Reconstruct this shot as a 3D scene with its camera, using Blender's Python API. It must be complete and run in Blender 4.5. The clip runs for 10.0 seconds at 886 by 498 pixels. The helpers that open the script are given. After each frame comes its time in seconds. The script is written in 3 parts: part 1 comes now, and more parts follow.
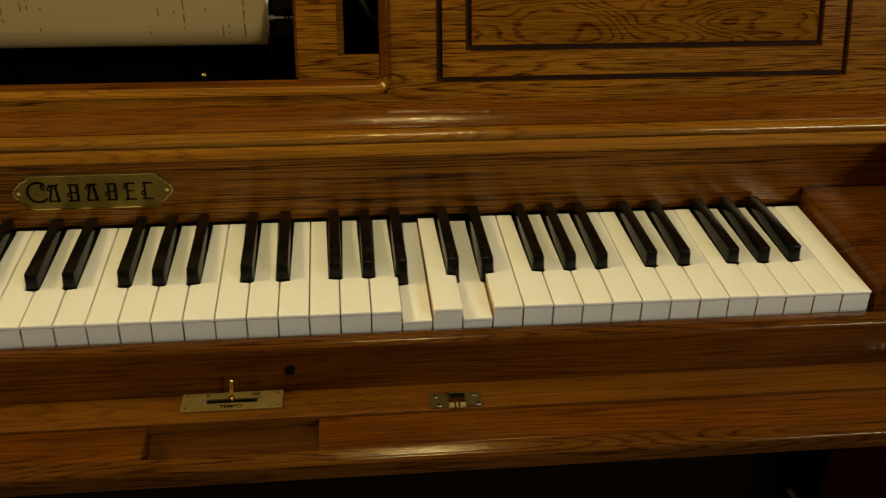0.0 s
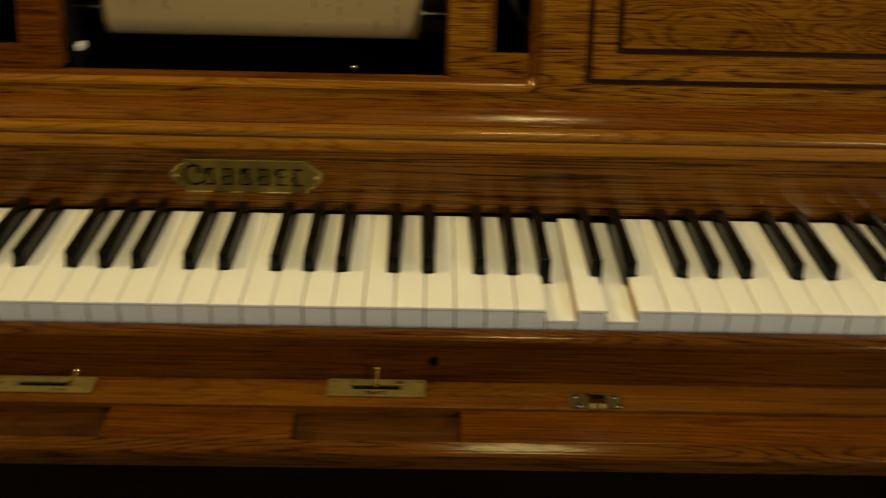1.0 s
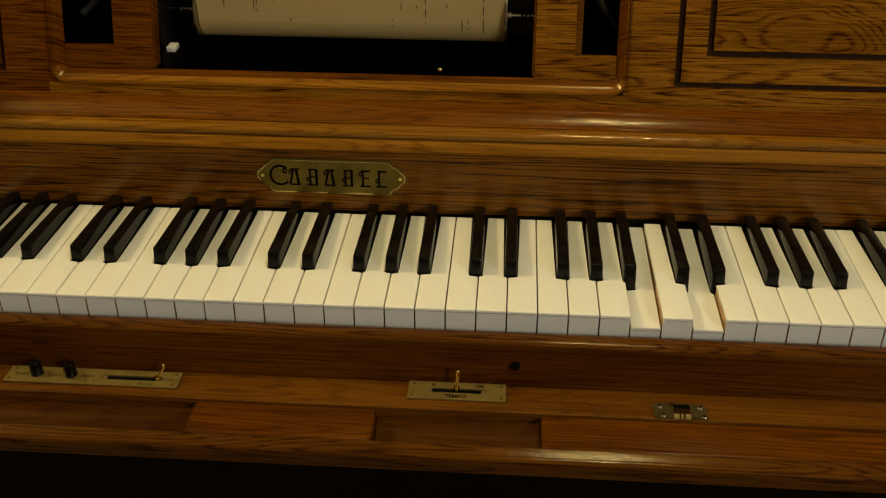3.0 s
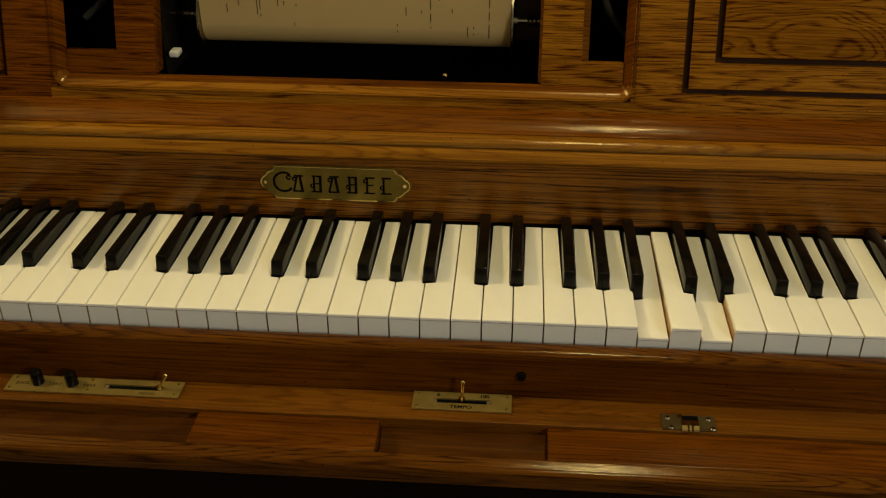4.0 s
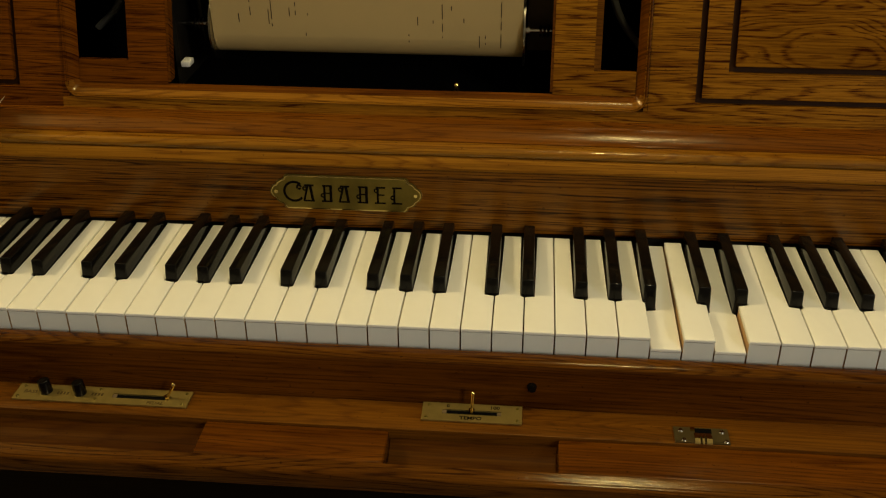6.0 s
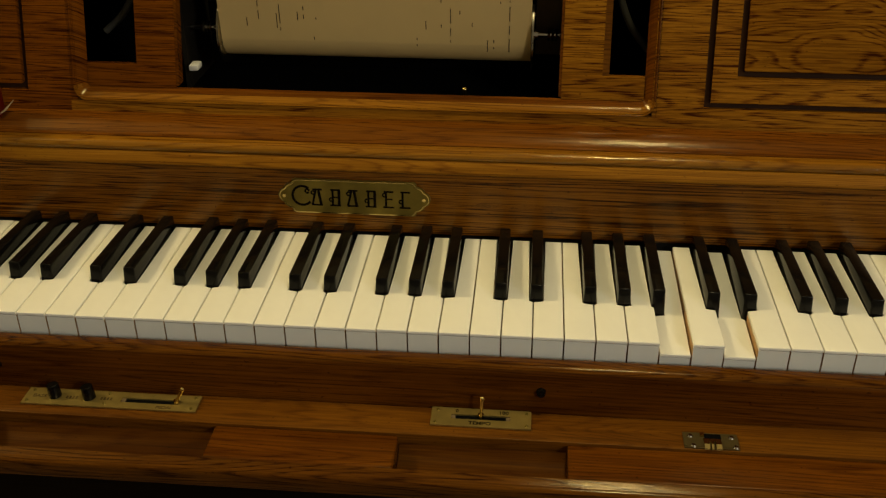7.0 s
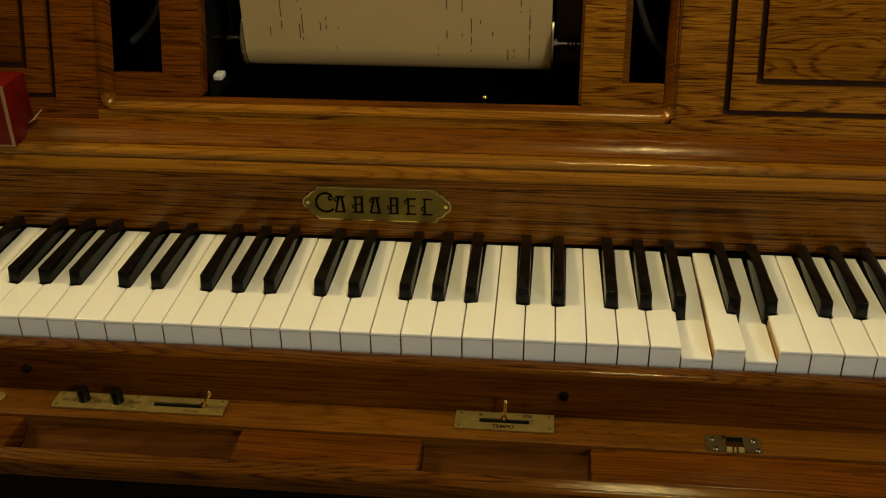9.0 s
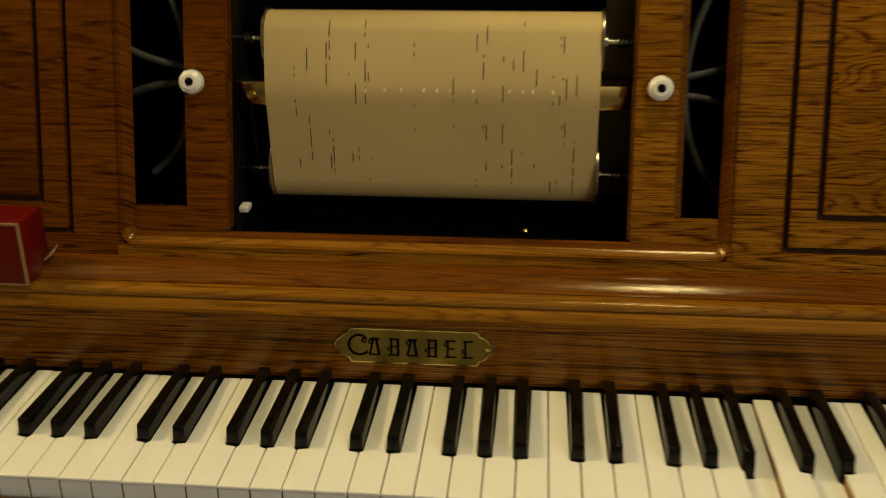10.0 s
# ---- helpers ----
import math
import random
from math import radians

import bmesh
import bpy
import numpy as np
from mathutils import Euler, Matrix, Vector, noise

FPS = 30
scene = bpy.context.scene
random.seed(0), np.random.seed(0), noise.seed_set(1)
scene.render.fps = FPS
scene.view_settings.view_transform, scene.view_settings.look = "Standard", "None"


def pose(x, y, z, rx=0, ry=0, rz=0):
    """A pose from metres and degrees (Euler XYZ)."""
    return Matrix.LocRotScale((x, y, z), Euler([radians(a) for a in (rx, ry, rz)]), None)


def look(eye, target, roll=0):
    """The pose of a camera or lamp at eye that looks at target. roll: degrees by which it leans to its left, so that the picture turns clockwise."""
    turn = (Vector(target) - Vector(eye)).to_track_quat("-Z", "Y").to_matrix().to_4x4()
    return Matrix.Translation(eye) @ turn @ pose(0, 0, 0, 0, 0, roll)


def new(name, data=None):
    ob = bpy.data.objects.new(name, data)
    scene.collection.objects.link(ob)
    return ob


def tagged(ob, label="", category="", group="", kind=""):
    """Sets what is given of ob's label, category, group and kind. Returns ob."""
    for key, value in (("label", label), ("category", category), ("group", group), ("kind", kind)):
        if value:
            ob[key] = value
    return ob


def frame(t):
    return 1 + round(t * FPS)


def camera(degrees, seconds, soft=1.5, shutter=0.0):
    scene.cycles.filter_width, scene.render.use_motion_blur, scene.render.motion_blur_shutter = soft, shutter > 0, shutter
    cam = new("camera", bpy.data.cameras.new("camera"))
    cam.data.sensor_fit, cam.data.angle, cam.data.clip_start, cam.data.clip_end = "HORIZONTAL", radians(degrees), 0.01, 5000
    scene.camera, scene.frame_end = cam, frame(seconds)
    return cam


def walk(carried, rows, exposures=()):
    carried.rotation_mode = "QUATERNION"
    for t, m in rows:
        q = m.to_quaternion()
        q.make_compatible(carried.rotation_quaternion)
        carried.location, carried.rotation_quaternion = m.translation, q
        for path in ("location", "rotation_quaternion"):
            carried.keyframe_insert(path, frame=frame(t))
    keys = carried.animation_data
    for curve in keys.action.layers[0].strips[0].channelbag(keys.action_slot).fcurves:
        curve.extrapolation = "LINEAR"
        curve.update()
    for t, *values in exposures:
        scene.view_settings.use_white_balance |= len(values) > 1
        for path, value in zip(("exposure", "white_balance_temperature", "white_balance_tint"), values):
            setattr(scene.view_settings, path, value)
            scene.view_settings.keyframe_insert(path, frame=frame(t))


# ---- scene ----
cam = camera(47.3, 10.0, soft=1.2, shutter=1.0)
PATH = [
    (0, (0.19, -0.641, 1.158), (0.391, 1.077, 0.153), 1.3),
    (0.5, (0.175, -0.642, 1.165), (0.385, 1.066, 0.146), 1.6),
    (0.7, (0.174, -0.636, 1.188), (0.302, 1.059, 0.134), 0.8),
    (1, (0.141, -0.645, 1.162), (0.175, 1.078, 0.147), 1.6),
    (1.2, (0.139, -0.641, 1.178), (0.104, 1.062, 0.128), 0.9),
    (1.5, (0.141, -0.643, 1.16), (0.031, 1.076, 0.144), 0.4),
    (2, (0.135, -0.643, 1.163), (0.036, 1.072, 0.139), 0.2),
    (2.5, (0.138, -0.644, 1.16), (0.022, 1.076, 0.145), -0.1),
    (4, (0.135, -0.63, 1.161), (0.008, 1.091, 0.149), -0.0),
    (4.5, (0.13, -0.634, 1.159), (-0.001, 1.094, 0.16), -0.3),
    (5, (0.136, -0.629, 1.157), (-0.009, 1.095, 0.154), -0.5),
    (5.5, (0.139, -0.627, 1.154), (-0.016, 1.106, 0.167), -0.4),
    (7, (0.133, -0.625, 1.157), (-0.029, 1.108, 0.172), -0.3),
    (7.5, (0.127, -0.627, 1.159), (-0.05, 1.106, 0.176), -0.6),
    (8, (0.132, -0.627, 1.159), (-0.063, 1.104, 0.177), -0.9),
    (8.5, (0.132, -0.63, 1.159), (-0.066, 1.099, 0.174), -0.9),
    (9, (0.124, -0.637, 1.158), (-0.059, 1.105, 0.193), -0.7),
    (9.2, (0.125, -0.624, 1.178), (-0.079, 1.088, 0.165), -1.3),
    (9.4, (0.113, -0.64, 1.164), (-0.08, 1.172, 0.338), -0.7),
    (9.5, (0.124, -0.632, 1.182), (-0.09, 1.166, 0.334), -1.2),
    (9.7, (0.118, -0.611, 1.183), (-0.113, 1.207, 0.383), -1.6),
    (10, (0.079, -0.575, 1.169), (-0.1, 1.251, 0.373), -0.6),
]
walk(cam, [(t, look(e, g, r)) for t, e, g, r in PATH])

# ---- world, lamps, exposure ----
world = bpy.data.worlds.new("room_air")
scene.world = world
world.use_nodes = True
bg = world.node_tree.nodes["Background"]
bg.inputs[0].default_value = (0.9, 0.75, 0.55, 1)
bg.inputs[1].default_value = 0.005


def hall_lamp(name, eye, radius, watts, colour):
    d = bpy.data.lights.new(name, "POINT")
    d.shadow_soft_size, d.energy, d.color = radius, watts, colour
    ob = new(name, d)
    ob.location = eye
    return tagged(ob, kind="structure")


# the warm lamp beyond the bass end, a small one over the piano, a paler one out in the room
hall_lamp("ceiling_lamp_warm", (-2.70, 0.28, 3.35), 0.26, 186, (1.0, 0.785, 0.36))
hall_lamp("ceiling_lamp_pale", (0.37, 0.00, 2.40), 0.05, 37, (1.0, 0.850, 0.43))
hall_lamp("ceiling_lamp_far", (2.20, -2.60, 2.20), 0.30, 112, (1.0, 0.935, 0.78))
scene.view_settings.exposure = 0.0


# ---- materials ----
def material(name):
    m = bpy.data.materials.new(name)
    m.use_nodes = True
    nt = m.node_tree
    return m, nt, nt.nodes["Principled BSDF"]


def node(nt, kind, **vals):
    n = nt.nodes.new(kind)
    for k, v in vals.items():
        n.inputs[k].default_value = v
    return n


def ramp(nt, fac, stops):
    r = nt.nodes.new("ShaderNodeValToRGB")
    while len(r.color_ramp.elements) < len(stops):
        r.color_ramp.elements.new(0.5)
    for e, (p, c) in zip(r.color_ramp.elements, stops):
        e.position, e.color = p, (*c, 1)
    nt.links.new(fac, r.inputs[0])
    return r.outputs[0]


def mix(nt, a, b, fac, mode="MULTIPLY"):
    m = nt.nodes.new("ShaderNodeMix")
    m.data_type, m.blend_type = "RGBA", mode
    for sock, v in ((m.inputs[0], fac), (m.inputs[6], a), (m.inputs[7], b)):
        if isinstance(v, (int, float)):
            sock.default_value = v
        elif isinstance(v, tuple):
            sock.default_value = (*v, 1)
        else:
            nt.links.new(v, sock)
    return m.outputs[2]


def oak(name, light, mid, dark, figure=1.0, gloss=0.3, shift=(0, 0, 0), pores=0.8, spec=0.13, dents=0.0, run=(1.25, 1, 17), streak=(24, 1, 500), blotch=(0.6, 0.52, 0.45)):
    """Stained oak, its grain along x: growth bands with cathedral figure, pores, fibres and a varnish."""
    m, nt, b = material(name)
    L = nt.links.new
    tc = nt.nodes.new("ShaderNodeTexCoord")
    sep = nt.nodes.new("ShaderNodeSeparateXYZ")
    L(tc.outputs["Object"], sep.inputs[0])
    yz = nt.nodes.new("ShaderNodeMath")
    yz.operation = "MULTIPLY_ADD"
    yz.inputs[1].default_value = 0.8
    L(sep.outputs[1], yz.inputs[0])
    L(sep.outputs[2], yz.inputs[2])
    com = nt.nodes.new("ShaderNodeCombineXYZ")
    L(sep.outputs[0], com.inputs[0])
    L(yz.outputs[0], com.inputs[2])

    def mapped(scale):
        mp = node(nt, "ShaderNodeMapping", Scale=scale, Location=shift)
        L(com.outputs[0], mp.inputs[0])
        return mp.outputs[0]

    n0 = node(nt, "ShaderNodeTexNoise", Scale=1.0, Detail=2.0, Roughness=0.5)
    L(mapped(run), n0.inputs["Vector"])
    # growth rings: the broad noise folded many times over
    wig = node(nt, "ShaderNodeTexNoise", Scale=1.0, Detail=3.0, Roughness=0.6)
    L(mapped((10, 1, 170)), wig.inputs["Vector"])
    a = nt.nodes.new("ShaderNodeMath")
    a.operation = "MULTIPLY_ADD"
    L(wig.outputs[0], a.inputs[0])
    a.inputs[1].default_value = 0.035
    L(n0.outputs[0], a.inputs[2])
    fr = nt.nodes.new("ShaderNodeMath")
    fr.operation = "MULTIPLY"
    L(a.outputs[0], fr.inputs[0])
    fr.inputs[1].default_value = 22 * figure
    fc = nt.nodes.new("ShaderNodeMath")
    fc.operation = "FRACT"
    L(fr.outputs[0], fc.inputs[0])
    col = ramp(nt, fc.outputs[0], [(0.0, mid), (0.25, light), (0.80, light), (0.96, mid), (1.0, mid)])
    # fibres
    fib = node(nt, "ShaderNodeTexNoise", Scale=1.0, Detail=4.0, Roughness=0.65)
    L(mapped((5, 1, 420)), fib.inputs["Vector"])
    fibc = ramp(nt, fib.outputs[0], [(0.32, (0.42, 0.36, 0.30)), (0.58, (1.0, 1.0, 1.0))])
    col = mix(nt, col, fibc, 0.75)
    # open pores, dark from the stain, strung along the edge of each ring
    por = node(nt, "ShaderNodeTexNoise", Scale=1.0, Detail=2.0, Roughness=0.7)
    L(mapped(streak), por.inputs["Vector"])
    pm = ramp(nt, por.outputs[0], [(0.485, (0.02, 0.02, 0.02)), (0.545, (1, 1, 1))])
    ring = ramp(nt, fc.outputs[0], [(0.0, (1, 1, 1)), (0.13, (0.75, 0.75, 0.75)), (0.26, (0.42, 0.42, 0.42)), (0.80, (0.30, 0.30, 0.30)), (0.97, (1, 1, 1))])
    pk = mix(nt, pm, ring, 1.0)
    pf = nt.nodes.new("ShaderNodeMath")
    pf.operation = "MULTIPLY"
    L(pk, pf.inputs[0])
    pf.inputs[1].default_value = pores
    col = mix(nt, col, dark, pf.outputs[0], "MIX")
    # blotches of stain and handling
    blo = node(nt, "ShaderNodeTexNoise", Scale=1.0, Detail=3.0, Roughness=0.55)
    L(mapped((4, 1, 16)), blo.inputs["Vector"])
    bc = ramp(nt, blo.outputs[0], [(0.3, blotch), (0.6, (1, 1, 1))])
    col = mix(nt, col, bc, 0.85)
    spk = node(nt, "ShaderNodeTexNoise", Scale=330.0, Detail=1.0)
    L(tc.outputs["Object"], spk.inputs["Vector"])
    sc = ramp(nt, spk.outputs[0], [(0.735, (1, 1, 1)), (0.765, (0.25, 0.18, 0.12))])
    col = mix(nt, col, sc, 0.6)
    L(col, b.inputs["Base Color"])
    rr = nt.nodes.new("ShaderNodeMath")
    rr.operation = "MULTIPLY_ADD"
    L(blo.outputs[0], rr.inputs[0])
    rr.inputs[1].default_value = 0.14
    rr.inputs[2].default_value = gloss - 0.07
    L(rr.outputs[0], b.inputs["Roughness"])
    b.inputs["Specular IOR Level"].default_value = spec
    bp = node(nt, "ShaderNodeBump", Strength=0.18, Distance=0.0006)
    L(fib.outputs[0], bp.inputs["Height"])
    if dents:
        # knocks and rubbed spots that break up the shine
        dn = node(nt, "ShaderNodeTexNoise", Scale=260.0, Detail=3.0, Roughness=0.7)
        L(tc.outputs["Object"], dn.inputs["Vector"])
        b2 = node(nt, "ShaderNodeBump", Strength=dents, Distance=0.0006)
        L(dn.outputs[0], b2.inputs["Height"])
        L(bp.outputs[0], b2.inputs["Normal"])
        L(b2.outputs[0], b.inputs["Normal"])
    else:
        L(bp.outputs[0], b.inputs["Normal"])
    b.inputs["Specular Tint"].default_value = (1.0, 0.84, 0.56, 1)
    return m


def plain(name, colour, rough, metal=0.0, vary=0.25, scale=60.0, bump=0.0, coat=0.0, spec=0.5):
    m, nt, b = material(name)
    tc = nt.nodes.new("ShaderNodeTexCoord")
    n = node(nt, "ShaderNodeTexNoise", Scale=scale, Detail=4.0, Roughness=0.6)
    nt.links.new(tc.outputs["Object"], n.inputs["Vector"])
    lo = tuple(c * (1 - vary) for c in colour)
    nt.links.new(ramp(nt, n.outputs[0], [(0.3, lo), (0.65, colour)]), b.inputs["Base Color"])
    n2 = node(nt, "ShaderNodeTexNoise", Scale=scale * 0.2, Detail=3.0)
    nt.links.new(tc.outputs["Object"], n2.inputs["Vector"])
    rr = nt.nodes.new("ShaderNodeMath")
    rr.operation = "MULTIPLY_ADD"
    nt.links.new(n2.outputs[0], rr.inputs[0])
    rr.inputs[1].default_value, rr.inputs[2].default_value = 0.2 * rough, rough * 0.9
    nt.links.new(rr.outputs[0], b.inputs["Roughness"])
    b.inputs["Metallic"].default_value = metal
    b.inputs["Coat Weight"].default_value = coat
    b.inputs["Specular IOR Level"].default_value = spec
    if bump:
        bp = node(nt, "ShaderNodeBump", Strength=bump, Distance=0.0005)
        nt.links.new(n.outputs[0], bp.inputs["Height"])
        nt.links.new(bp.outputs[0], b.inputs["Normal"])
    return m


OAK = oak("golden_oak", (0.2900, 0.1220, 0.0095), (0.1780, 0.0640, 0.0048), (0.0420, 0.0090, 0.0009), 1.8, 0.2, pores=1.0, spec=0.10, run=(0.9, 1, 20))
OAK_FIGURE = oak("figured_oak", (0.2950, 0.1250, 0.0100), (0.1820, 0.0660, 0.0050), (0.0500, 0.0100, 0.0009), 1.3, 0.2, (2.6, 0, 6.3), 0.95, 0.10, run=(5.0, 1, 15))
# darker copy of the oak: weaker light on the left boards, as colour
OAK_LEFT = oak("golden_oak_dimmer_left", (0.1640, 0.0490, 0.0029), (0.1010, 0.0272, 0.0017), (0.0270, 0.0054, 0.0005), 1.7, 0.2, (5.3, 0, 2.2), 0.9, 0.10, run=(0.9, 1, 20))
OAK_FINE = oak("quarter_oak", (0.2700, 0.0980, 0.0060), (0.1050, 0.0310, 0.0020), (0.0180, 0.0036, 0.0004), 2.1, 0.20, (2.1, 0, 7.7), 0.85, 0.42, 0.0, (0.35, 1, 34), (13, 1, 600))
OAK_RED = oak("red_stained_oak", (0.1650, 0.0540, 0.0040), (0.1250, 0.0390, 0.0028), (0.0380, 0.0092, 0.0008), 2.4, 0.145, (9.1, 0, 3.3), 0.6, 0.36, 0.10, streak=(16, 1, 420))
OAK_DARK = oak("dark_stained_oak", (0.1400, 0.0440, 0.0028), (0.1060, 0.0315, 0.0021), (0.0160, 0.0034, 0.0004), 1.7, 0.24, (1.7, 0, 5.1), 0.42, 0.14, 0.0, (0.8, 1, 20), blotch=(0.34, 0.26, 0.20))
OAK_SHELF = oak("shelf_oak", (0.1500, 0.0550, 0.0045), (0.1120, 0.0385, 0.0032), (0.0400, 0.0115, 0.0010), 2.4, 0.34, (4.4, 0, 1.9), 0.4, 0.12)
OAK_EDGE = oak("worn_edge_oak", (0.2900, 0.1250, 0.0100), (0.2050, 0.0790, 0.0060), (0.0600, 0.0125, 0.0011), 2.0, 0.10, (6.4, 0, 8.9), 0.25, 0.65, 0.40)
OAK_WORN = oak("rubbed_dark_oak", (0.1200, 0.0430, 0.0041), (0.0680, 0.0220, 0.0020), (0.0160, 0.0040, 0.0004), 2.0, 0.12, (7.4, 0, 2.9), 0.7, 0.17, 0.18)
OAK_LIP = oak("lip_oak", (0.2700, 0.1120, 0.0085), (0.1900, 0.0720, 0.0052), (0.0550, 0.0115, 0.0010), 2.0, 0.17, (6.4, 0, 8.9), 0.3, 0.32, 0.25)
OAK_COVE = oak("dull_oak", (0.300, 0.128, 0.0090), (0.220, 0.083, 0.0055), (0.050, 0.014, 0.0012), 2.0, 0.5, (3.1, 0, 4.9), 0.3, 0.12)
# near-black oak: the shade under the key bed is put into its colour
OAK_SHADE = oak("oak_in_shade", (0.0072, 0.0034, 0.0009), (0.0054, 0.0026, 0.0008), (0.0027, 0.0013, 0.0004), 0.8, 0.5, (3.7, 0, 0.4), 0.5, 0.08)
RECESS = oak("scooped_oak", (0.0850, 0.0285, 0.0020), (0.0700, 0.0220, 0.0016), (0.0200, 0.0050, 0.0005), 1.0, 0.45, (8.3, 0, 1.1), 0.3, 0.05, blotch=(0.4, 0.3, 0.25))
GROOVE = plain("groove_stain_and_shadow", (0.034, 0.013, 0.004), 0.6, spec=0.08)
KEYFRONT = plain("key_front_plastic", (0.86, 0.885, 0.84), 0.2, 0, 0.05, 25.0)
IVORY = plain("ivory_plastic", (0.88, 0.87, 0.82), 0.16, 0, 0.05, 25.0, coat=0.15)
KEYWOOD = plain("key_side_wood", (0.52, 0.31, 0.13), 0.6, 0, 0.3, 120.0)
EBONY = plain("ebony_plastic", (0.0045, 0.004, 0.0035), 0.15, 0, 0.3, 80.0, spec=0.22)
FELT = plain("black_felt", (0.010, 0.009, 0.008), 0.95, 0, 0.4, 300.0, 0.4, spec=0.1)
BLACK = plain("black_paint", (0.003, 0.003, 0.003), 0.8, 0, 0.3, 50.0, spec=0.04)
BRASS = plain("aged_brass", (0.25, 0.185, 0.036), 0.34, 0.8, 0.35, 45.0, 0.15)
BRASS_PALE = plain("pale_brass", (0.36, 0.26, 0.075), 0.36, 0.65, 0.25, 70.0, 0.1)
BRASS_SHINY = plain("polished_brass", (0.80, 0.60, 0.22), 0.15, 1.0, 0.15, 60.0)
SPOOL_STEEL = plain("tarnished_steel", (0.34, 0.31, 0.25), 0.27, 1.0, 0.15, 60.0)
CHROME = plain("chrome", (0.62, 0.59, 0.52), 0.18, 1.0, 0.15, 60.0)
INK = plain("engraving_ink", (0.007, 0.004, 0.002), 0.7, 0, 0.3, 200.0, spec=0.05)
PAPER = plain("aged_roll_paper", (0.55, 0.405, 0.170), 0.75, 0, 0.08, 12.0, 0.1)
CERAMIC = plain("white_plastic", (0.80, 0.77, 0.70), 0.3, 0, 0.06, 60.0)
RUBBER = plain("grey_rubber", (0.045, 0.043, 0.036), 0.6, 0, 0.3, 90.0)
RED = plain("red_box_paper", (0.115, 0.0026, 0.0019), 0.4, 0, 0.25, 40.0, 0.15, spec=0.2)
TAN = plain("tan_paper_edge", (0.30, 0.18, 0.07), 0.6, 0, 0.2, 80.0)
CARPET = plain("grey_carpet", (0.16, 0.15, 0.14), 0.95, 0, 0.5, 400.0, 0.6, spec=0.1)
WALLPAINT = plain("wall_paint", (0.26, 0.24, 0.20), 0.8, 0, 0.1, 8.0)


# ---- mesh helpers ----
def hexa(bm, co, mi=0):
    v = [bm.verts.new(c) for c in co]
    for f in ((0, 3, 2, 1), (4, 5, 6, 7), (0, 1, 5, 4), (1, 2, 6, 5), (2, 3, 7, 6), (3, 0, 4, 7)):
        bm.faces.new([v[i] for i in f]).material_index = mi
    return v


def box(bm, x0, x1, y0, y1, z0, z1, mi=0):
    return hexa(bm, [(x0, y0, z0), (x1, y0, z0), (x1, y1, z0), (x0, y1, z0), (x0, y0, z1), (x1, y0, z1), (x1, y1, z1), (x0, y1, z1)], mi)


def prism(bm, profile, x0, x1, mi=0):
    """A profile of (y, z) pairs, drawn along x."""
    a = [bm.verts.new((x0, y, z)) for y, z in profile]
    b = [bm.verts.new((x1, y, z)) for y, z in profile]
    n = len(profile)
    for i in range(n):
        bm.faces.new((a[i], a[(i + 1) % n], b[(i + 1) % n], b[i])).material_index = mi
    bm.faces.new(a[::-1]).material_index = mi
    bm.faces.new(b).material_index = mi


def tube(bm, a, b, r, seg=16, r2=None, mi=0):
    a, b = Vector(a), Vector(b)
    m = Matrix.Translation((a + b) / 2) @ (b - a).to_track_quat("Z", "Y").to_matrix().to_4x4()
    g = bmesh.ops.create_cone(bm, cap_ends=True, segments=seg, radius1=r, radius2=r if r2 is None else r2, depth=(b - a).length, matrix=m)
    for v in g["verts"]:
        for f in v.link_faces:
            f.material_index = mi
            f.smooth = len(f.verts) == 4


def bevel(bm, w, seg=2, edges=None):
    bmesh.ops.bevel(bm, geom=edges if edges is not None else bm.edges[:], offset=w, segments=seg, affect="EDGES", profile=0.5, clamp_overlap=True)


def mesh_from(bm, name, mats):
    bmesh.ops.recalc_face_normals(bm, faces=bm.faces[:])
    for f in bm.faces:
        f.smooth = True
    for e in bm.edges:
        e.smooth = len(e.link_faces) == 2 and e.calc_face_angle(3.0) < 0.62
    me = bpy.data.meshes.new(name)
    bm.to_mesh(me)
    bm.free()
    for m in mats if isinstance(mats, (list, tuple)) else [mats]:
        me.materials.append(m)
    return me


def part(name, bm, mats, parent, label=""):
    ob = new(name, mesh_from(bm, name, mats))
    ob.parent = parent
    return tagged(ob, label)


def thing(name, label, category, group="", kind=""):
    return tagged(new(name), label, category, group, kind)


def structure(name, bm, mats, label=""):
    return tagged(new(name, mesh_from(bm, name, mats)), label, kind="structure")


def arc(cy, cz, r, a0, a1, n=8):
    return [(cy + r * math.cos(radians(a0 + (a1 - a0) * i / n)), cz + r * math.sin(radians(a0 + (a1 - a0) * i / n))) for i in range(n + 1)]


# ---- room ----
B = bmesh.new()
box(B, -3.2, 3.2, -4.2, 1.0, -0.05, 0.0)
structure("floor", B, CARPET, "grey carpet floor")
B = bmesh.new()
box(B, -3.2, 3.2, -4.2, 1.0, 4.2, 4.25)
structure("ceiling", B, WALLPAINT)
for nm, dims in (("wall_north", (-3.2, 3.2, 0.9, 1.0, 0, 4.2)), ("wall_south", (-3.2, 3.2, -4.2, -4.1, 0, 4.2)), ("wall_west", (-3.2, -3.1, -4.1, 0.9, 0, 4.2)), ("wall_east", (3.1, 3.2, -4.1, 0.9, 0, 4.2))):
    B = bmesh.new()
    box(B, *dims)
    structure(nm, B, WALLPAINT, "plain painted wall")

# ---- player piano ----
XL, XR = -0.735, 0.700          # inner faces of the case sides
KZ = 0.73                        # top of the white keys
PITCH = 0.0235
LEAN = 0.27


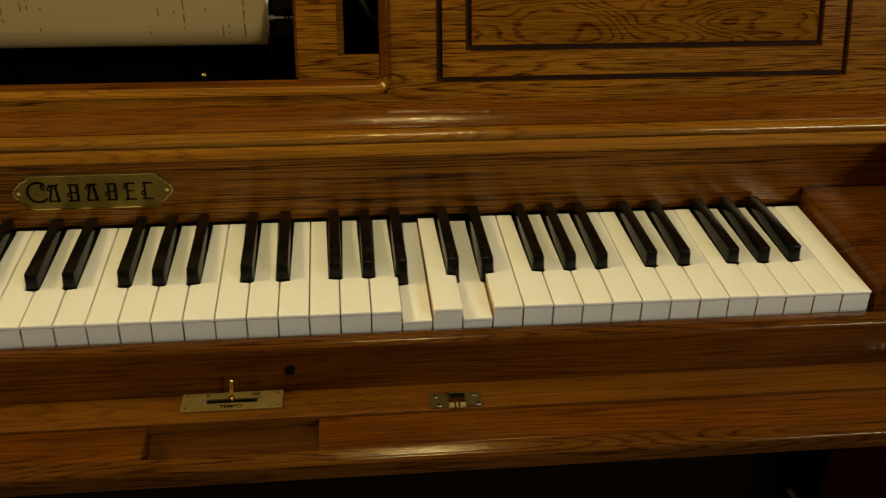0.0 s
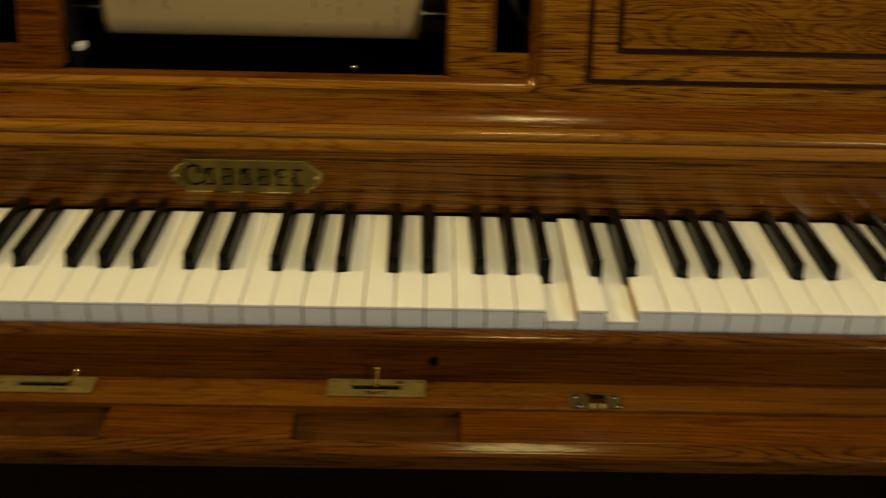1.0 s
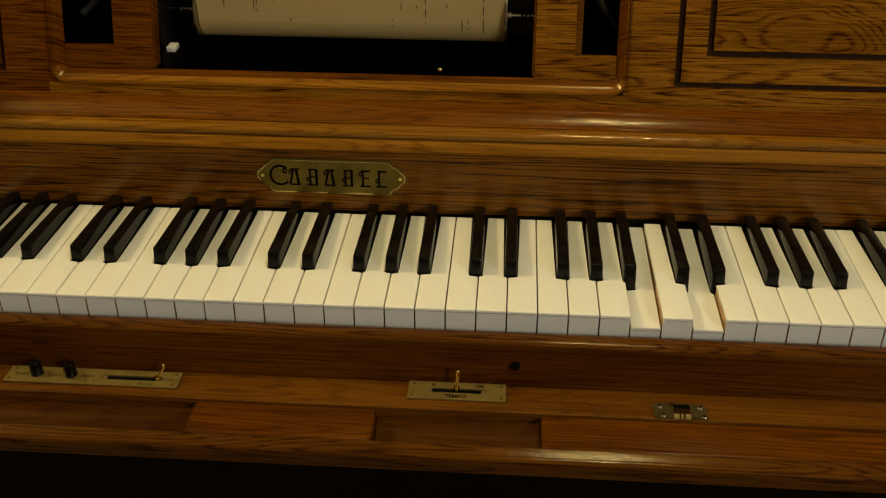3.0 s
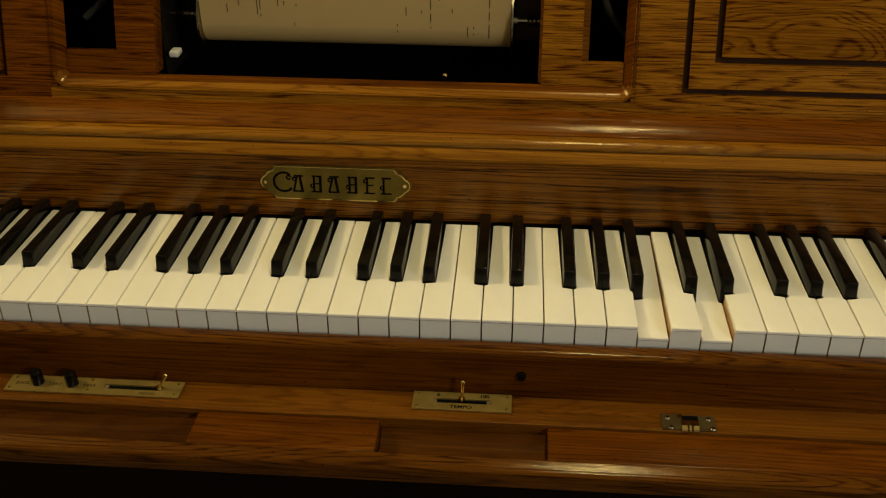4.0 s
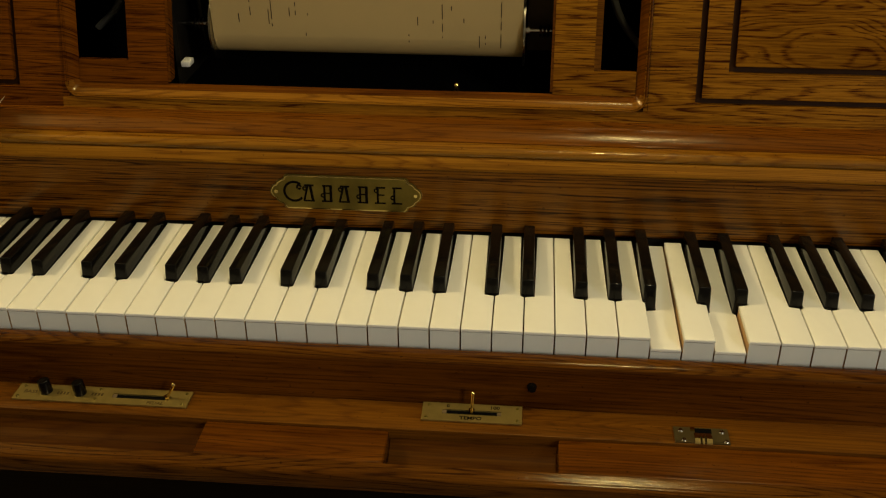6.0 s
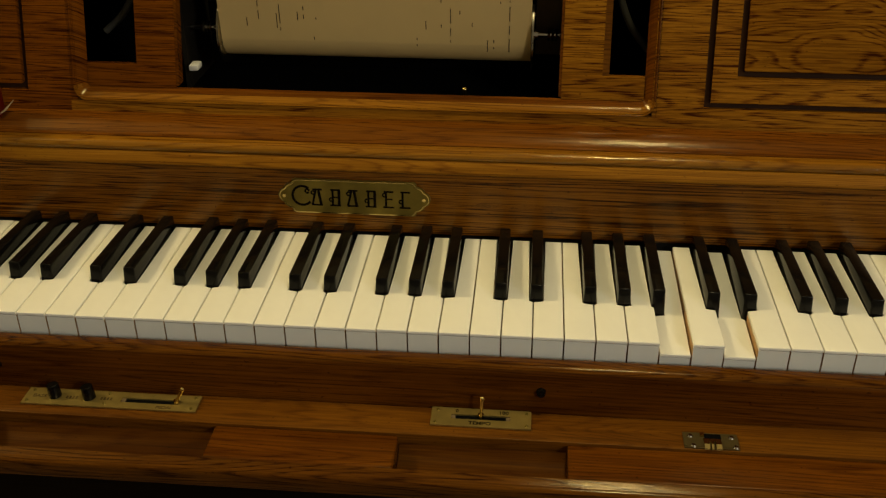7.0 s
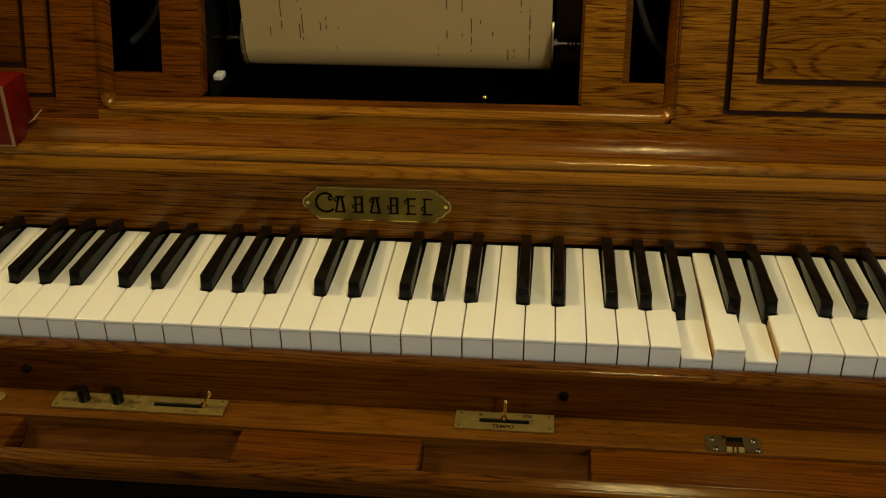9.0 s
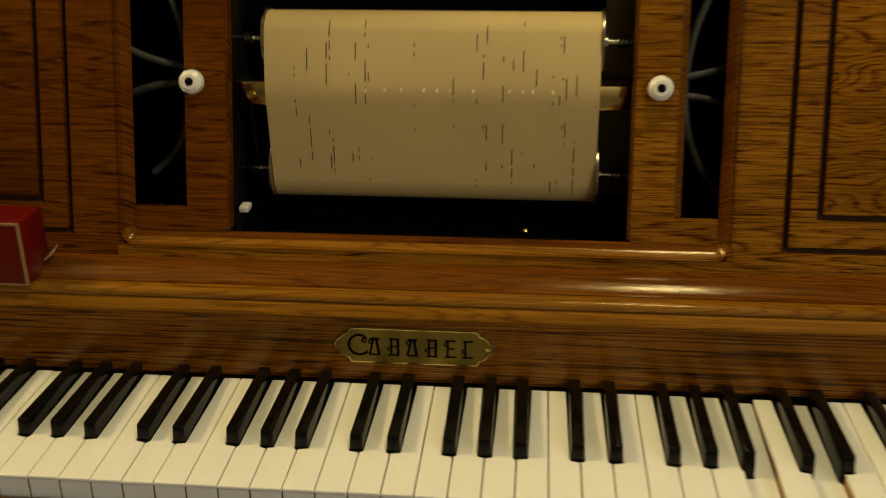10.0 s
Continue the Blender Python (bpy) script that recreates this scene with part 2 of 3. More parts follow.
def py(z, d=0.0):
    """The leaning front of the upper panel: its y at height z, d behind it."""
    return 0.200 + LEAN * (z - 0.83) + d


def slab(bm, x0, x1, z0, z1, d0, d1, mi=0):
    """A board in the leaning panel, from d0 to d1 behind its front."""
    return hexa(bm, [(x0, py(z0, d0), z0), (x1, py(z0, d0), z0), (x1, py(z0, d1), z0), (x0, py(z0, d1), z0),
                     (x0, py(z1, d0), z1), (x1, py(z1, d0), z1), (x1, py(z1, d1), z1), (x0, py(z1, d1), z1)], mi)


piano = thing("player_piano", "golden oak upright player piano with open roll compartment", "piano")

for s, nm in ((XL - 0.04, "left"), (XR, "right")):
    B = bmesh.new()
    prism(B, [(0.0, 0.0), (0.60, 0.0), (0.60, 1.24), (0.315, 1.24), (0.20, 0.80), (-0.02, 0.80), (-0.05, 0.77), (-0.05, 0.62), (0.0, 0.55)], s, s + 0.04)
    bevel(B, 0.004)
    part("case_side", B, OAK_DARK, piano)
B = bmesh.new()
box(B, XL - 0.06, XR + 0.06, 0.325, 0.62, 1.24, 1.27)
bevel(B, 0.006)
part("case_top", B, OAK, piano)
B = bmesh.new()
box(B, XL, XR, 0.57, 0.60, 0.05, 1.24)
part("case_back", B, BLACK, piano)
# lower panel and bottom rail carry the shade below the key bed as colour
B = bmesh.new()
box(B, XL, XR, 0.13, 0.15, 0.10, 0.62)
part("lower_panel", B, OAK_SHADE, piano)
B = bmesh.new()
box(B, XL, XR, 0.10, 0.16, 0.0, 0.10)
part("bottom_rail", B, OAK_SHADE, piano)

# key bed with the keys on it
bed = bmesh.new()
box(bed, XL, XR, -0.018, 0.57, 0.635, 0.685)
key_bed = part("key_bed", bed, OAK_DARK, piano)

# key slip: a board in front of the keys with a rounded, worn top edge
B = bmesh.new()
prism(B, [(-0.0035, 0.62), (-0.0035, 0.7105)] + arc(-0.0075, 0.7105, 0.0040, 20, 90, 4) + arc(-0.0130, 0.7085, 0.0060, 90, 178, 7) + [(-0.0200, 0.62)], XL, XR)
part("key_slip", B, OAK_DARK, piano, "dark key slip with a rounded top edge")
B = bmesh.new()
prism(B, arc(-0.0075, 0.7105, 0.0045, 30, 90, 4) + arc(-0.0130, 0.7085, 0.0065, 90, 150, 7) + [(-0.0120, 0.7120)], XL + 0.001, XR - 0.001)
part("worn_edge", B, OAK_WORN, piano, "rubbed oak edge")
for x in (0.149, -0.272):
    B = bmesh.new()
    tube(B, (x, -0.019, 0.694), (x, -0.0222, 0.694), 0.0038, 18, 0.0032)
    tube(B, (x, -0.0222, 0.694), (x, -0.0230, 0.694), 0.0020, 12)
    part("slip_screw", B, EBONY, piano, "dark screw cup")

# control shelf
B = bmesh.new()
box(B, XL, XR, -0.0522, -0.0202, 0.655, 0.675)
bevel(B, 0.0012)
part("control_shelf", B, OAK_SHELF, piano)

# fold-down flap, lying open in front of the shelf, with recesses for the levers
FZ, FB, FF = 0.6735, -0.0526, -0.0885
recesses = [(-0.262, -0.0915), (0.046, 0.169)]
B = bmesh.new()
box(B, XL, XR, FF, FB, 0.648, 0.6540)
flap = part("fold_down_flap", B, OAK_DARK, piano, "fold-down oak flap lying open")
edges = [XL] + [v for r in recesses for v in r] + [XR]
for a, b in zip(edges[::2], edges[1::2]):
    B = bmesh.new()
    box(B, a, b, FF, FB, 0.6542, FZ)
    bevel(B, 0.0018, 3)
    part("flap_block", B, OAK_DARK, flap)
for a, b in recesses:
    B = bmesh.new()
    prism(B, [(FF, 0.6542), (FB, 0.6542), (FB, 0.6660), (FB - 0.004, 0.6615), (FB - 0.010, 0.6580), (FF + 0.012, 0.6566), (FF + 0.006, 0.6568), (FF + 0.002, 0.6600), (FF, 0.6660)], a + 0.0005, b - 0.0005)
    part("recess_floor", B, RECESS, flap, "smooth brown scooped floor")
B = bmesh.new()
prism(B, [(FF - 0.0003, 0.6545), (FF - 0.0003, 0.6735)] + [(-0.0900, 0.6731), (-0.0950, 0.6712)] + arc(-0.0950, 0.6668, 0.0044, 75, 180, 7) + [(-0.0994, 0.660), (-0.0985, 0.656), (-0.096, 0.6545)], XL, XR)
part("flap_edge", B, OAK_WORN, flap, "rounded rubbed oak edge")

# cheek blocks beside the keys
for a, b in ((0.6150, XR), (XL, -0.6140)):
    B = bmesh.new()
    prism(B, [(-0.004, 0.686), (0.158, 0.686), (0.158, 0.7445), (0.004, 0.7445), (-0.004, 0.738)], a, b)
    bevel(B, 0.0015)
    part("cheek_block", B, OAK_DARK, piano)

# fallboard and the moulding over it
B = bmesh.new()
prism(B, [(0.1545, 0.7292), (0.1552, 0.7284), (0.200, 0.7284), (0.200, 0.7900), (0.1598, 0.7900), (0.1592, 0.7830)], XL, XR)
part("fallboard", B, OAK_FINE, piano)
B = bmesh.new()
box(B, -0.613, 0.614, 0.1548, 0.175, 0.700, 0.7282)
part("felt_strip", B, FELT, piano)
B = bmesh.new()
prism(B, [(0.200, 0.7904), (0.1602, 0.7904), (0.1597, 0.7884), (0.1515, 0.7884), (0.1500, 0.7889), (0.1492, 0.7901), (0.1494, 0.7915), (0.1502, 0.7932), (0.1514, 0.7954), (0.1528, 0.7978), (0.1540, 0.7993), (0.1560, 0.7998), (0.200, 0.7998)], XL, XR)
part("cove_moulding", B, OAK_COVE, piano, "dull oak band under the bead")
B = bmesh.new()
prism(B, [(0.200, 0.8000), (0.1592, 0.8000)] + arc(0.1592, 0.8026, 0.0050, 200, 90, 12) + [(0.166, 0.8078), (0.200, 0.8078)], XL, XR)
part("bead_moulding", B, OAK_EDGE, piano, "worn rounded oak bead")
B = bmesh.new()
prism(B, [(0.1665, 0.8080), (0.1990, 0.8080), (0.1990, 0.8184), (0.1925, 0.8180), (0.1870, 0.8176), (0.1830, 0.8170), (0.1800, 0.8160), (0.1775, 0.8146),
          (0.1745, 0.8126), (0.1715, 0.8106), (0.1690, 0.8092), (0.1665, 0.8087)], XL, XR)
part("ledge_top", B, OAK_RED, piano)

# dark strip painting the shadow line where the band overhangs the fallboard
B = bmesh.new()
box(B, XL, XR, 0.1588, 0.1640, 0.7844, 0.7882)
part("band_shadow", B, GROOVE, piano, "dark strip put in for the shadow under the oak band")

# upper panel round the roll compartment
OX0, OX1, OZ0, OZ1 = -0.267, 0.2300, 0.8355, 1.16
PTOP = 1.30
gap, band = 0.0055, 0.0205


def grooved_panel(x0, x1, gx0, gx1, mat, field_mat, label):
    """A panel with two rectangular grooves, one inside the other, from gx0 to gx1."""
    z0, z1, gz0, gz1 = 0.8128, PTOP, 0.8345, 1.115
    B = bmesh.new()
    slab(B, x0, x1, z0, z1, 0.006, 0.030)
    ob = part("upper_panel", B, GROOVE, piano, label)

    def board(name, q, d0, d1):
        B = bmesh.new()
        slab(B, *q, d0, d1)
        part(name, B, mat, ob)

    for nm, q in (("stile", (x0, gx0, z0, z1)), ("stile", (gx1, x1, z0, z1)), ("rail", (gx0, gx1, z0, gz0)), ("rail", (gx0, gx1, gz1, z1))):
        board(nm, q, 0.0, 0.0058)
    a0, a1, b0, b1 = gx0 + gap, gx1 - gap, gz0 + gap, gz1 - gap
    for q in ((a0, a0 + band, b0, b1), (a1 - band, a1, b0, b1), (a0 + band, a1 - band, b0, b0 + band), (a0 + band, a1 - band, b1 - band, b1)):
        board("band", q, 0.0006, 0.0056)
    B = bmesh.new()
    o = band + gap
    slab(B, a0 + o, a1 - o, b0 + o, b1 - o, 0.0, 0.0056)
    bevel(B, 0.0012)
    part("panel_field", B, field_mat, ob)


grooved_panel(OX1 + 0.010, XR, 0.2795, 0.6595, OAK, OAK_FIGURE, "oak panel with a double groove")
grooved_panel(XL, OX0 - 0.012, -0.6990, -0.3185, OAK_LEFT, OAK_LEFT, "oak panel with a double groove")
B = bmesh.new()
slab(B, OX0 - 0.012, OX1 + 0.010, 0.8128, 0.8270, 0.0, 0.030)
part("lower_rail", B, OAK, piano)
B = bmesh.new()
slab(B, OX0 - 0.012, OX1 + 0.010, OZ1 + 0.010, PTOP, 0.0, 0.030)
part("upper_rail", B, OAK, piano)

# rounded lip of the opening, one strip down a side, along the bottom and up again
LIP = [(0.0, 0.012), (0.0016, 0.0075), (0.0032, 0.0046), (0.0038, 0.0038), (0.0068, 0.0010), (0.0073, -0.0004), (0.0077, 0.0003), (0.0082, -0.0014), (0.0089, -0.0012), (0.0094, 0.0), (0.0094, 0.012)]
LR, LZ = 0.0036, 0.8364
spine = [(OX0, OZ1, -1.0, 0.0)]
for xc, a0, a1 in ((OX0 + LR, 180, 270), (OX1 - LR, 270, 360)):
    for k in range(9):
        a = radians(a0 + (a1 - a0) * k / 8)
        spine.append((xc + LR * math.cos(a), LZ + LR + LR * math.sin(a), math.cos(a), math.sin(a)))
spine.append((OX1, OZ1, 1.0, 0.0))
B = bmesh.new()
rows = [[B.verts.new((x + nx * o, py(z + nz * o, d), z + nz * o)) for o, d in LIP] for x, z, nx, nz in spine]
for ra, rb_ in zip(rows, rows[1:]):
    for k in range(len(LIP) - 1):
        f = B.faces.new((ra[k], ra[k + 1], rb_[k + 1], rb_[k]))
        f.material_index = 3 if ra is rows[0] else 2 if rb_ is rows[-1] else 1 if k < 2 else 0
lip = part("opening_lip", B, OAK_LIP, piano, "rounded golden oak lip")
# dark oak stands in for shade on the inner faces and right side
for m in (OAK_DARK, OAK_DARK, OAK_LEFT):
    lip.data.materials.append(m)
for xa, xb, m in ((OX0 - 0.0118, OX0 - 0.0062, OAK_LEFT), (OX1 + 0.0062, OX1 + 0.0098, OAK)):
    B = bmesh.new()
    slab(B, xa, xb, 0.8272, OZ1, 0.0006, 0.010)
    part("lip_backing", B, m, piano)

# recessed board with two slots and the roll bay
BX0, BX1 = -0.1850, 0.1585
LW, RW = -0.2205, 0.1932
WZ = 0.8560
D0, D1 = 0.010, 0.020


def leaning_board(name, mat, x0, x1, z0, z1, d0, d1, label=""):
    B = bmesh.new()
    slab(B, x0, x1, z0, z1, d0, d1)
    part(name, B, mat, piano, label)


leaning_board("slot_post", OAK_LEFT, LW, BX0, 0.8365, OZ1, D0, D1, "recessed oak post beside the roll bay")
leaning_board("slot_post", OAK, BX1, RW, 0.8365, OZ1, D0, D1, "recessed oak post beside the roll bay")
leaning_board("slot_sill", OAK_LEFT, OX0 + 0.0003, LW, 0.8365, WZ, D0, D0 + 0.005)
leaning_board("slot_sill", OAK, RW, OX1 - 0.0003, 0.8365, WZ, D0, D0 + 0.005)
leaning_board("bay_head", OAK, BX0, BX1, 1.150, OZ1, D0, D1)
leaning_board("bay_jamb", OAK_DARK, BX0 - 0.0002, BX0 + 0.0022, 0.838, 1.150, D0 + 0.001, D1 + 0.003)
leaning_board("bay_jamb", OAK_DARK, BX1 - 0.0022, BX1 + 0.0002, 0.838, 1.150, D0 + 0.001, D1 + 0.003)
leaning_board("slot_jamb", OAK_SHELF, RW - 0.0002, RW + 0.006, WZ, OZ1, D0 + 0.003, D1 + 0.012)

# black chamber behind the board
B = bmesh.new()
box(B, -0.30, 0.27, 0.355, 0.365, 0.80, 1.20)
box(B, -0.30, 0.27, 0.245, 0.355, 0.800, 0.812)
part("chamber", B, BLACK, piano)
for x in (-0.196, 0.166):
    B = bmesh.new()
    box(B, x - 0.002, x + 0.002, 0.275, 0.354, 0.8125, 1.18)
    part("spool_plate", B, plain("spool_plate_black", (0.014, 0.011, 0.007), 0.7, spec=0.1), piano)
B = bmesh.new()
box(B, 0.1345, 0.1635, 0.302, 0.305, 0.846, 1.10)
part("gear_plate", B, plain("dull_bronze", (0.075, 0.046, 0.016), 0.45, 0.5), piano, "dull bronze gear plate")
B = bmesh.new()
box(B, -0.19, 0.16, 0.345, 0.352, 1.015, 1.19)
part("bay_backboard", B, OAK_DARK, piano)

# white turn buttons
for x in (-0.2125, 0.1775):
    z = 0.9595
    c = Vector((x, py(z, D0), z))
    nrm = Vector((0, -1, LEAN)).normalized()
    B = bmesh.new()
    tube(B, c, c + nrm * 0.003, 0.0068, 24)
    tube(B, c + nrm * 0.003, c + nrm * 0.009, 0.0103, 28, 0.0098)
    tube(B, c + nrm * 0.009, c + nrm * 0.0120, 0.0098, 28, 0.0062)
    bt = part("turn_button", B, CERAMIC, piano, "white plastic turn button")
    B = bmesh.new()
    tube(B, c + nrm * 0.0116, c + nrm * 0.0123, 0.0036, 16)
    part("button_screw", B, INK, bt, "dark sunk screw")

# rubber tubes in the slots
def hose(pts, r=0.0032):
    cu = bpy.data.curves.new("hose", "CURVE")
    cu.dimensions, cu.bevel_depth, cu.bevel_resolution = "3D", r, 3
    sp = cu.splines.new("BEZIER")
    sp.bezier_points.add(len(pts) - 1)
    for q, p in zip(sp.bezier_points, pts):
        q.co, q.handle_left_type, q.handle_right_type = p, "AUTO", "AUTO"
    tmp = new("hose", cu)
    dg = bpy.context.evaluated_depsgraph_get()
    me = bpy.data.meshes.new_from_object(tmp.evaluated_get(dg))
    bpy.data.objects.remove(tmp)
    me.materials.clear()
    me.materials.append(RUBBER)
    for p in me.polygons:
        p.use_smooth = True
    ob = new("hose", me)
    ob.parent = piano
    tagged(ob, "grey rubber hose")


hose([(-0.262, 0.285, 1.06), (-0.237, 0.282, 1.02), (-0.228, 0.278, 0.975), (-0.229, 0.275, 0.930), (-0.245, 0.272, 0.890), (-0.268, 0.272, 0.868)])
hose([(-0.300, 0.28, 0.990), (-0.262, 0.276, 0.973), (-0.225, 0.276, 0.964)])
hose([(-0.292, 0.28, 0.936), (-0.262, 0.276, 0.947), (-0.225, 0.276, 0.953)])
hose([(0.236, 0.285, 1.06), (0.214, 0.282, 1.02), (0.203, 0.278, 0.975), (0.204, 0.275, 0.930), (0.217, 0.272, 0.888), (0.236, 0.272, 0.862)])
hose([(0.250, 0.28, 0.975), (0.225, 0.276, 0.967), (0.200, 0.276, 0.961)])
hose([(0.250, 0.28, 0.934), (0.225, 0.276, 0.942), (0.200, 0.276, 0.946)])

# tracker bar, spools and small fittings
B = bmesh.new()
box(B, -0.188, 0.163, 0.2655, 0.290, 0.934, 0.9555)
bevel(B, 0.002)
bar = part("tracker_bar", B, BRASS_SHINY, piano, "brass tracker bar")
for x in (-0.170, 0.146):
    B = bmesh.new()
    tube(B, (x, 0.2652, 0.944), (x, 0.2625, 0.944), 0.003, 14)
    part("bar_screw", B, BRASS_SHINY, bar)
PX0, PX1 = -0.1560, 0.1305
UC, LC = (0.295, 0.9865), (0.292, 0.868)
for (cy, cz), rf in ((UC, 0.0275), (LC, 0.0325)):
    for x, s, e in ((PX0, -1, -0.193), (PX1, 1, 0.163)):
        B = bmesh.new()
        tube(B, (x + s * 0.0004, cy, cz), (x + s * 0.0022, cy, cz), rf, 40)
        fl = part("spool_flange", B, SPOOL_STEEL, piano, "thin metal spool flange")
        B = bmesh.new()
        tube(B, (x + s * 0.0022, cy, cz), (e, cy, cz), 0.0022, 18)
        tube(B, (x + s * 0.0022, cy, cz), (x + s * 0.006, cy, cz), 0.0050, 18)
        for g in (0.015, 0.0185, 0.022):
            tube(B, (x + s * g, cy, cz), (x + s * (g + 0.0022), cy, cz), 0.0060, 18, 0.0052)
        part("spool_shaft", B, CHROME, fl)
B = bmesh.new()
box(B, -0.1893, -0.1808, 0.262, 0.276, 0.8345, 0.8400)
bevel(B, 0.001)
part("switch_tab", B, CERAMIC, piano, "small white plastic tab")
B = bmesh.new()
tube(B, (0.071, 0.262, 0.812), (0.071, 0.262, 0.8225), 0.0025, 12)
bmesh.ops.create_uvsphere(B, u_segments=12, v_segments=8, radius=0.0030, matrix=pose(0.071, 0.262, 0.8235))
part("bay_screw", B, BRASS_SHINY, piano)

# ---- music roll ----
roll = thing("music_roll", "aged cream perforated music roll threaded over the bar", "music roll")


def paper_path():
    """The paper from the top spool over the bar to the lower spool, as (y, z) pairs."""
    ru, rl = 0.0245, 0.0240
    pts = arc(UC[0], UC[1], ru, 60, 152, 14)
    pts += [(0.2635, 0.957), (0.2622, 0.950), (0.2622, 0.941), (0.2635, 0.933)]
    pts += arc(LC[0], LC[1], rl, 185, 300, 14)
    return pts


B = bmesh.new()
prof = paper_path()
for i in range(len(prof) - 1):
    (y0, z0), (y1, z1) = prof[i], prof[i + 1]
    q = [B.verts.new(c) for c in ((PX0, y0, z0), (PX1, y0, z0), (PX1, y1, z1), (PX0, y1, z1))]
    B.faces.new(q).smooth = True
bmesh.ops.remove_doubles(B, verts=B.verts[:], dist=1e-5)
paper = part("paper", B, PAPER, roll)
sol = paper.modifiers.new("thickness", "SOLIDIFY")
sol.thickness, sol.offset = 0.0003, 1
for (cy, cz), r in ((UC, 0.0238), (LC, 0.0233)):
    B = bmesh.new()
    tube(B, (PX0 + 0.0003, cy, cz), (PX1 - 0.0003, cy, cz), r, 40)
    part("wound_paper", B, PAPER, roll)

seg_len = [0.0]
for i in range(len(prof) - 1):
    seg_len.append(seg_len[-1] + math.dist(prof[i], prof[i + 1]))


def on_paper(s, out=0.0006):
    s = min(max(s, 0), seg_len[-1] - 1e-6)
    i = max(k for k in range(len(prof)) if seg_len[k] <= s)
    f = (s - seg_len[i]) / (seg_len[i + 1] - seg_len[i])
    (y0, z0), (y1, z1) = prof[i], prof[i + 1]
    ty, tz = y1 - y0, z1 - z0
    n = math.hypot(ty, tz)
    return y0 + f * ty + out * tz / n, z0 + f * tz - out * ty / n


rng = random.Random(11)
holes, glints = bmesh.new(), bmesh.new()


def slit(bm, x, s0, s1, w=0.0008):
    k = max(1, int((s1 - s0) / 0.004))
    for j in range(k):
        ya, za = on_paper(s0 + (s1 - s0) * j / k)
        yb, zb = on_paper(s0 + (s1 - s0) * (j + 1) / k)
        bm.faces.new([bm.verts.new(c) for c in ((x - w / 2, ya, za), (x + w / 2, ya, za), (x + w / 2, yb, zb), (x - w / 2, yb, zb))])


tracks = [PX0 + 0.012 + 0.0028 * k for k in range(94)]
total = seg_len[-1]
for k in sorted(rng.sample(range(4, 92), 22)):
    s = 0.028 + rng.random() * 0.05
    while s < total - 0.045:
        ln = rng.choice((0.002, 0.003, 0.004, 0.008, 0.014, 0.018))
        slit(holes, tracks[k], s, min(s + ln, total - 0.04))
        s += ln + rng.choice((0.004, 0.02, 0.04, 0.07))
bar_s = min(range(len(prof)), key=lambda i: abs(prof[i][1] - 0.9455))
for k in (27, 33, 38, 45, 49, 53, 60, 71, 75, 78, 84):
    slit(glints, tracks[k], seg_len[bar_s] - 0.0022, seg_len[bar_s] + 0.0010, 0.0022)
tagged(part("perforation", holes, plain("slit_shadow", (0.045, 0.030, 0.013), 0.8), roll, "dark slits in the paper"), kind="stuff")
# the bar's glints are painted on as bright gold colour
tagged(part("bar_showing_through", glints, plain("bar_glint", (0.95, 0.78, 0.42), 0.3, 0.2), roll, "bright gold painted for brass glinting through the slits"), kind="stuff")

# ---- nameplate ----
FS = 0.09                        # lean of the fallboard
fn = Vector((0, -1, FS)).normalized()
fu = Vector((0, FS, 1)).normalized()
NC = Vector((-0.0178, 0.1573, 0.7612))


def on_plate(u, v, h=0.0):
    return NC + Vector((1, 0, 0)) * u + fu * v + fn * h


W, H = 0.0672, 0.0160
half = [(0.0525, H), (0.0545, 0.0146), (0.0552, 0.0118), (0.0585, 0.0108), (0.0612, 0.0090), (0.0622, 0.0066), (0.0650, 0.0052), (0.0666, 0.0028), (W, 0.0)]
quarter = half + [(u, -v) for u, v in half[-2::-1]]
outline = quarter + [(-u, -v) for u, v in quarter]
B = bmesh.new()
for k, (h0, h1) in enumerate(((0.0003, 0.0016), (0.0016, 0.0022))):
    f = 1 - 0.02 * k
    lo = [B.verts.new(on_plate(u * f, v * (1 - 0.06 * k), h0)) for u, v in outline]
    hi = [B.verts.new(on_plate(u * f, v * (1 - 0.06 * k), h1)) for u, v in outline]
    n = len(outline)
    for i in range(n):
        B.faces.new((lo[i], lo[(i + 1) % n], hi[(i + 1) % n], hi[i]))
    B.faces.new(lo[::-1])
    B.faces.new(hi)
nameplate = part("nameplate", B, BRASS, piano, "scalloped brass nameplate with dark engraving")
for u in (-0.0615, 0.0615):
    B = bmesh.new()
    tube(B, on_plate(u, 0, 0.002), on_plate(u, 0, 0.0032), 0.0016, 12)
    part("plate_pin", B, BRASS_SHINY, nameplate)


def stroke(bm, a, b, w):
    (ua, va), (ub, vb) = a, b
    d = Vector((ub - ua, vb - va)).normalized() * w / 2
    nx, ny = -d.y, d.x
    quad = [(ua + nx, va + ny), (ua - nx, va - ny), (ub - nx, vb - ny), (ub + nx, vb + ny)]
    lo = [bm.verts.new(on_plate(u, v, 0.0022)) for u, v in quad]
    hi = [bm.verts.new(on_plate(u, v, 0.0026)) for u, v in quad]
    for i in range(4):
        bm.faces.new((lo[i], lo[(i + 1) % 4], hi[(i + 1) % 4], hi[i]))
    bm.faces.new(hi)


def curl(bm, cu, cv, ru, rv, a0, a1, w, n=14):
    p = [(cu + ru * math.cos(radians(a0 + (a1 - a0) * i / n)), cv + rv * math.sin(radians(a0 + (a1 - a0) * i / n))) for i in range(n + 1)]
    for a, b in zip(p, p[1:]):
        stroke(bm, a, b, w)


